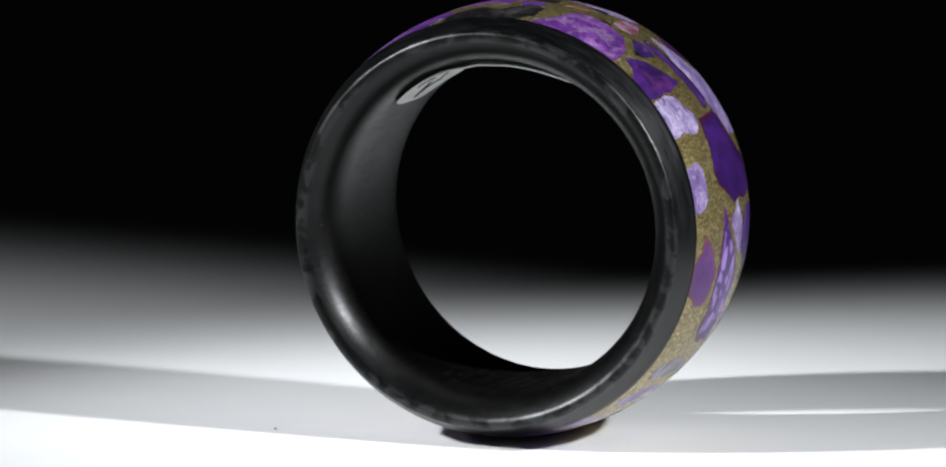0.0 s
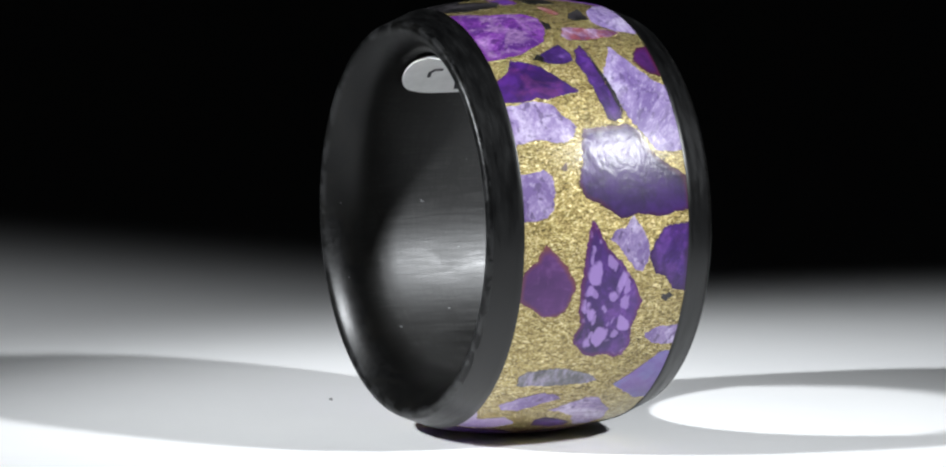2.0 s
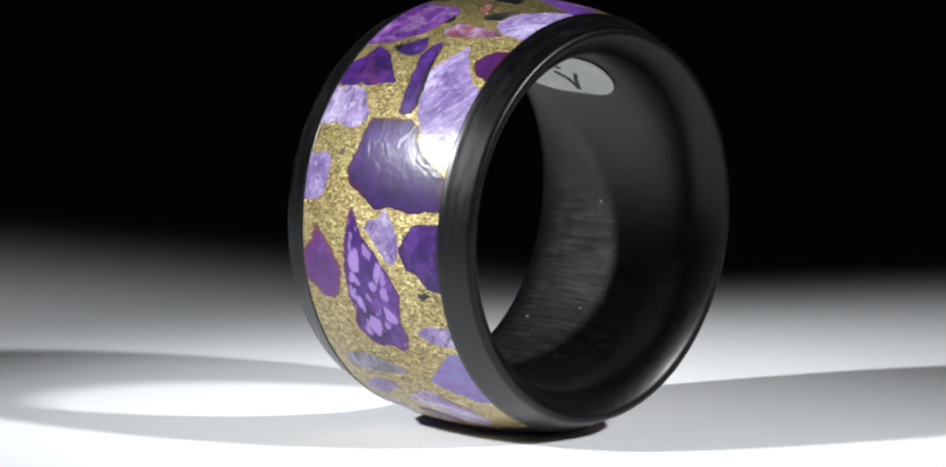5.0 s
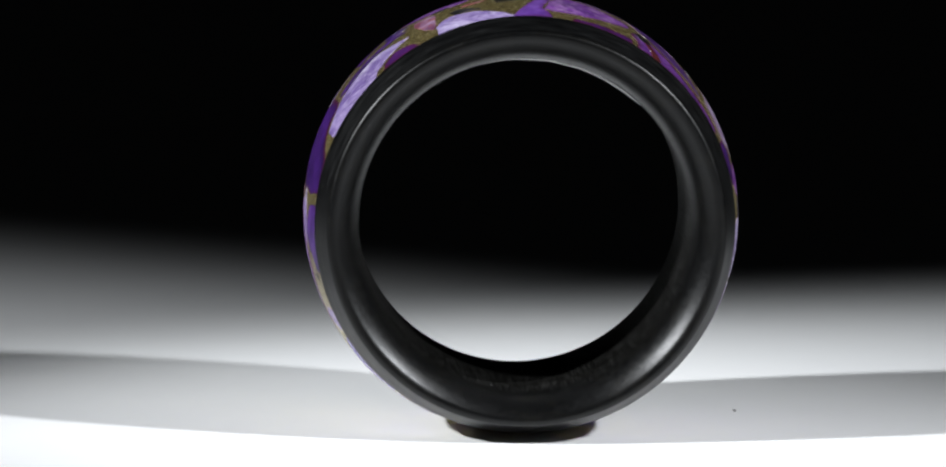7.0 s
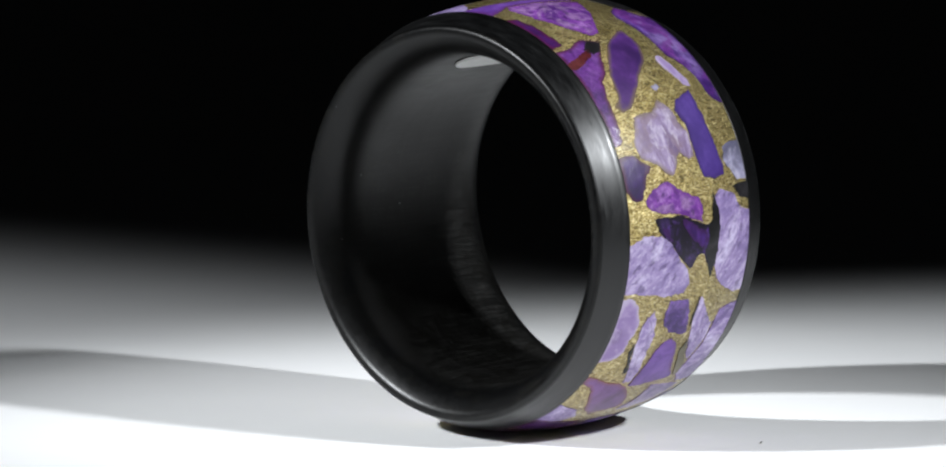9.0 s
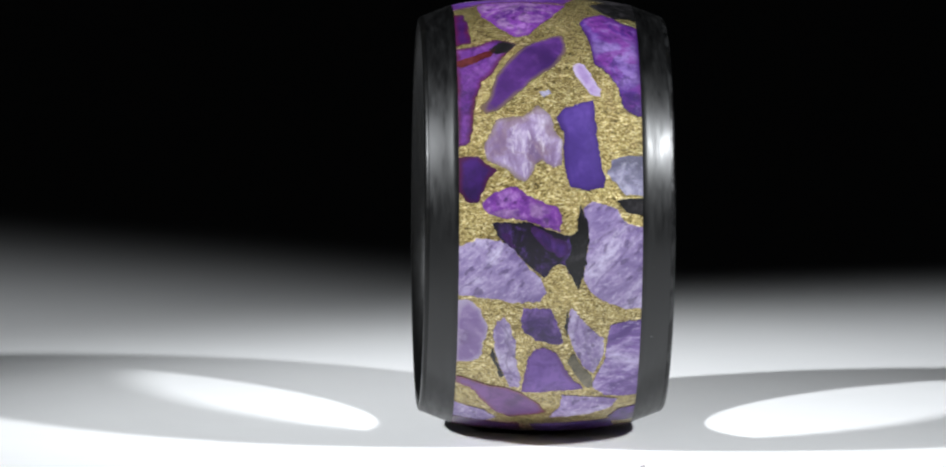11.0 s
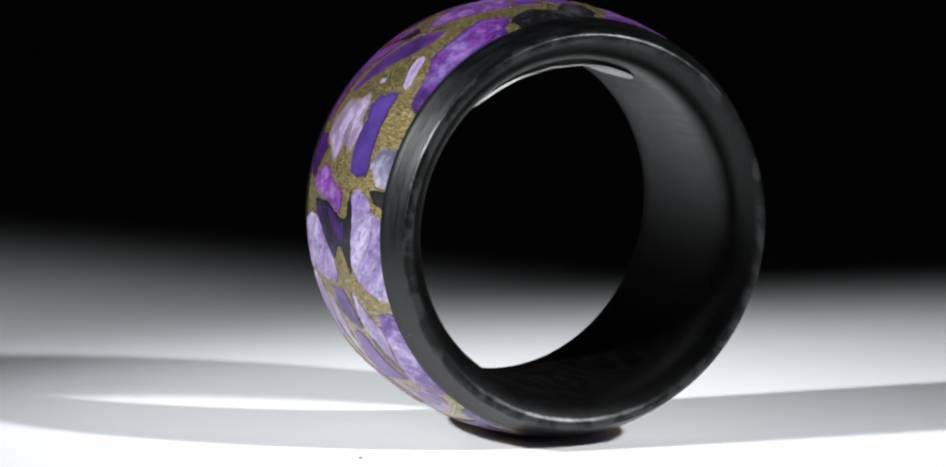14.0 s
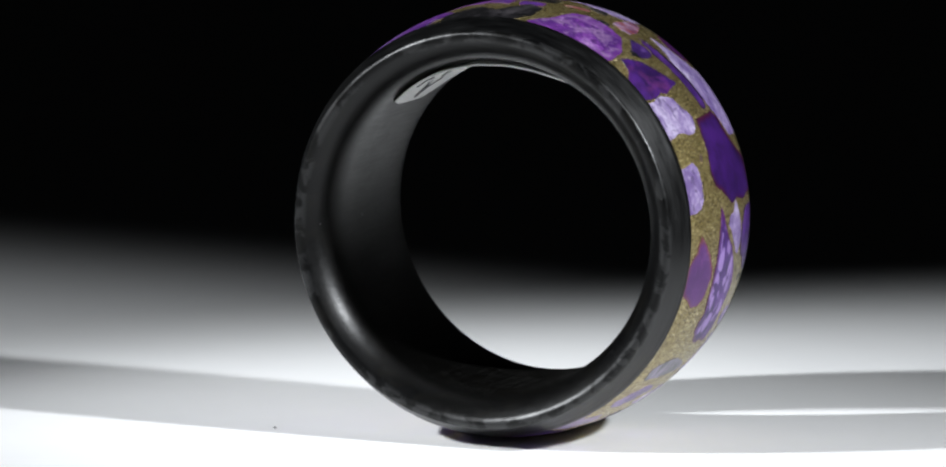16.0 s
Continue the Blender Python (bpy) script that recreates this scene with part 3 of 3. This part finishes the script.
    stone(lilac_mix, 216, -3.7, [(-3.1,-1.2), (-2.9,-0.4), (-2.8,0.4), (-1.4,0.6), (-0.3,0.7), (1.6,1.3), (2.6,0.5), (2.9,-0.4), (3.0,-1.1)])
    stone(plum, 230, 2.4, [(-1.7,2.5), (-1.7,2.0), (-1.3,0.8), (-1.1,-0.3), (-0.7,-1.1), (0.4,-2.1), (1.3,-2.5), (1.7,-1.7), (2.1,-0.5), (1.6,0.3), (0.6,0.9), (-0.5,1.5)])
    stone(lavender, 241, 4.0, [(-1.5,0.8), (-1.0,0.0), (-0.7,-0.8), (0.2,-1.4), (1.5,-0.2), (1.7,0.8), (-0.2,0.9)])
    stone(lavender, 234, -2.1, [(-1.4,1.2), (-1.2,0.1), (-0.9,-1.1), (-0.6,-1.9), (0.4,-1.5), (0.9,-0.5), (1.2,0.8), (1.2,1.8), (-0.1,1.3)])
    stone(violet, 242, -4.2, [(-1.3,-0.6), (-0.9,0.1), (0.1,0.6), (1.2,0.3), (1.4,-0.6)])
    stone(charcoal, 98, -3.8, [(-0.0,1.1), (-1.2,0.1), (-3.1,-1.0), (1.6,-1.1), (1.8,-0.1), (1.0,0.7)])
    stone(charcoal, 170, -4.3, [(-0.3,0.8), (-0.5,-0.4), (0.1,-0.5), (0.7,-0.4), (0.3,0.3)])
    # slivers of dark stone between the chips
    stone(charcoal, 43, 1.0, [(2.8,-0.4), (1.2,-0.2), (-0.8,0.3), (-1.7,0.4), (-1.4,0.2), (-0.5,-0.0), (0.9,-0.3)])
    stone(charcoal, 67, -0.7, [(0.6,-0.2), (0.1,0.2), (-0.3,0.1), (-0.4,-0.2)])
    stone(charcoal, 53, -2.4, [(0.1,-0.4), (0.4,0.0), (0.1,0.3), (-0.2,0.2)])
    stone(charcoal, 181, -1.4, [(-2.4,-0.1), (-1.6,-0.4), (-0.5,-0.6), (0.9,-0.4), (1.9,-0.2), (2.3,-0.0), (1.5,0.4), (0.9,0.7), (0.0,0.4), (-0.6,0.5), (-0.9,0.1), (-1.7,0.0)])
    stone(smoky, 219, -1.8, [(-1.7,0.5), (-0.5,-0.1), (0.1,-0.6), (1.0,-0.7), (1.2,-0.4), (0.1,0.2), (-1.0,0.8)])
    stone(charcoal, 216, 2.8, [(-1.3,0.3), (-0.2,-0.0), (0.7,-0.4), (1.0,-0.2), (0.0,0.1), (-0.8,0.4)])
    stone(charcoal, 202, -0.9, [(-1.0,0.0), (0.2,-0.1), (0.8,0.0), (0.2,0.1)])
    # crown and foot of the band
    # two lilac chips, coloured a darker violet for the dimmer light up here
    stone(violet_mid, 93, 2.0, [(-1.8,3.0), (-1.0,1.6), (-0.1,-0.8), (-0.2,-3.8), (1.1,-3.2), (0.6,-0.8), (0.2,1.2), (0.8,2.5)])
    stone(violet_mid, 86, -1.4, [(0.6,-0.6), (0.8,0.6), (-0.6,0.5), (-0.6,-0.3)])
    stone(charcoal, 86, -3.4, [(0.3,-1.5), (1.6,-0.6), (0.7,0.6), (0.0,1.7), (-0.9,1.1), (-0.9,-0.1), (-0.9,-0.9)])
    stone(red_vein, 126, 3.7, [(0.3,0.9), (-0.2,0.4), (-0.5,-0.4), (-0.6,-0.9), (0.0,-0.6), (0.3,0.1), (0.6,0.7)])
    stone(charcoal, 123, 2.5, [(0.1,0.7), (-0.6,-0.0), (-0.2,-0.8), (0.4,-0.3), (0.5,0.3)])
    stone(violet, 179, 0.1, [(-0.8,1.1), (-0.4,0.1), (0.1,-0.8), (0.6,-1.1), (0.9,-0.5), (0.4,0.3), (-0.2,0.9)])
    stone(violet, 179, 2.4, [(-0.4,0.4), (-0.3,-0.1), (0.3,-0.4), (0.4,-0.2), (-0.0,0.2)])
    stone(charcoal, 85, 0.4, [(0.6, -0.8), (0.5, 0.8), (-0.5, 0.9), (-0.6, -0.6)])
    # foot: unseen filler chips, coloured dark to deepen the shadow under the ring
    stone(violet, -77, -3.2, [(0.9, -1.7), (1.1, 0.6), (0.6, 1.6), (-1.3, 1.7), (-1.5, -1.6)])
    stone(deep_purple, -79, 0.6, [(1.2, -1.7), (1.4, 0.4), (0.9, 1.7), (-1.6, 1.9), (-1.7, -1.6)])
    stone(charcoal, -78, 3.8, [(1.3, -1.1), (1.2, 1.2), (-1.4, 1.2), (-1.6, -1.0)])
    stone(deep_purple, -95, -3.1, [(1.7, -1.9), (1.8, 1.4), (-1.4, 1.7), (-1.6, -1.9)])
    stone(charcoal, -96, 0.7, [(1.8, -1.8), (1.7, 1.5), (-1.5, 1.8), (-1.7, -1.7)])
    stone(deep_purple, -95, 3.8, [(1.6, -1.1), (1.5, 1.2), (-1.6, 1.2), (-1.4, -1.0)])
    stone(dark_violet, -111, -1.4, [(1.2, -2.6), (1.3, 1.6), (-0.6, 2.0), (-1.0, -2.4)])
    stone(plum_dark, -111, 3.0, [(1.2, -1.9), (1.2, 1.9), (-0.8, 1.8), (-0.6, -1.7)])


set_stones()


def on_bore(a, s, lift):
    r = BORE - lift
    return (s * MM, -r * math.cos(radians(a)) * MM, (CENTRE + r * math.sin(radians(a))) * MM)


def peel(x, y):
    """How far the label has come off the bore: a little along its ends, more at one corner."""
    loose = 0.06 if y > 0 else 0.09 + 0.36 * max(0.0, x) ** 4
    return loose * max(0.0, abs(y) - 0.6) ** 1.5 / 0.253


LABEL_MID, LABEL_HALF = 98.2, 38.7


def sticker():
    """A thin rounded paper label stuck in the bore."""
    bm = bmesh.new()
    n, rows = 72, 10
    layers = []
    for thick in (0.02, 0.12):
        def place(x, y):
            s = -0.68 + (3.55 if y > 0 else 4.05) * y
            return on_bore(LABEL_MID + LABEL_HALF * x, s, thick + peel(x, y))
        mid = bm.verts.new(place(0, 0))
        loops = []
        for j in range(1, rows + 1):
            f = j / rows
            loop = []
            for i in range(n):
                t = 2 * math.pi * i / n
                c, d = math.cos(t), math.sin(t)
                loop.append(bm.verts.new(place(math.copysign(abs(c) ** 0.5, c) * f, math.copysign(abs(d) ** 0.5, d) * f)))
            loops.append(loop)
        layers.append((mid, loops))
        for i in range(n):
            k = (i + 1) % n
            bm.faces.new((mid, loops[0][i], loops[0][k]))
            for a, b in zip(loops, loops[1:]):
                bm.faces.new((a[i], b[i], b[k], a[k]))
    a, b = layers[0][1][-1], layers[1][1][-1]
    for i in range(n):
        bm.faces.new((a[i], b[i], b[(i + 1) % n], a[(i + 1) % n]))
        for ring_edge in (a, b):
            bm.edges.get((ring_edge[i], ring_edge[(i + 1) % n])).smooth = False
    return part("paper_label", bm, paper, ring, "small white paper label with pen strokes")


label_paper = sticker()


def pen_stroke(points, width):
    """A plain stroke of the pen on the label: a narrow raised strip along (angle, axial) points."""
    bm = bmesh.new()
    fine = []
    for (a0, s0), (a1, s1) in zip(points, points[1:]):
        fine += [(a0 + (a1 - a0) * k / 6, s0 + (s1 - s0) * k / 6) for k in range(6)]
    fine.append(points[-1])
    rows = []
    for i, (a, s) in enumerate(fine):
        (ap, sp), (an, sn) = fine[max(0, i - 1)], fine[min(len(fine) - 1, i + 1)]
        du, ds = (an - ap) * 0.164, sn - sp
        k = width / 2 / max(1e-6, math.hypot(du, ds))
        na, ns = -ds * k / 0.164, du * k
        rows.append([bm.verts.new(on_bore(a + na * q, s + ns * q, l + peel((a - LABEL_MID) / LABEL_HALF, (s + 0.68) / 4.05))) for q, l in ((-1, 0.10), (1, 0.10), (1, 0.165), (-1, 0.165))])
    for p, q in zip(rows, rows[1:]):
        for i in range(4):
            j = (i + 1) % 4
            bm.faces.new((p[i], p[j], q[j], q[i]))
    part("pen_stroke", bm, ink, label_paper)


pen_stroke([(126.3, -2.77), (123.0, -2.89), (120.6, -2.68), (120.9, -2.22)], 0.2)
pen_stroke([(124.0, -1.41), (128.3, -0.83), (134.5, -0.58)], 0.26)
pen_stroke([(134.5, -0.58), (128.6, -0.26), (123.6, 0.25)], 0.24)
pen_stroke([(114.9, -2.26), (109.9, -2.12), (111.1, -1.13), (114.8, -0.05)], 0.2)
pen_stroke([(121.3, -0.61), (116.8, -1.13), (113.8, -1.02), (110.1, -0.13)], 0.26)

# ---- a fleck of dust on the turntable ----
bm = bmesh.new()
bmesh.ops.create_icosphere(bm, subdivisions=2, radius=0.0001)
for v in bm.verts:
    v.co = Vector((v.co.x * 1.5, v.co.y * 0.8, v.co.z * 0.5)) * (1 + 0.4 * noise.noise(v.co * 9000))
    v.co.z += 0.00006
fleck = tagged(part("dust_fleck", bm, dust), "tiny grey dust fleck lying on the white turntable", "dust")


# ---- what moves: table, ring and fleck turn together about the table's axle ----
def motions():
    stand = pose(-0.00095, -0.00012, 0.0, 0, 0.357, -5.2)
    lie = pose(-0.00483, 0.01293, 0.0, 0, 0, 20)
    times = [0.5 * k for k in range(33)]
    for thing, rest in ((turntable, pose(0, 0, 0)), (ring, stand), (fleck, lie)):
        walk(thing, [(t, pose(0, 0, 0, 0, 0, TURN * (t - SIDE_ON)) @ rest) for t in times])


motions()
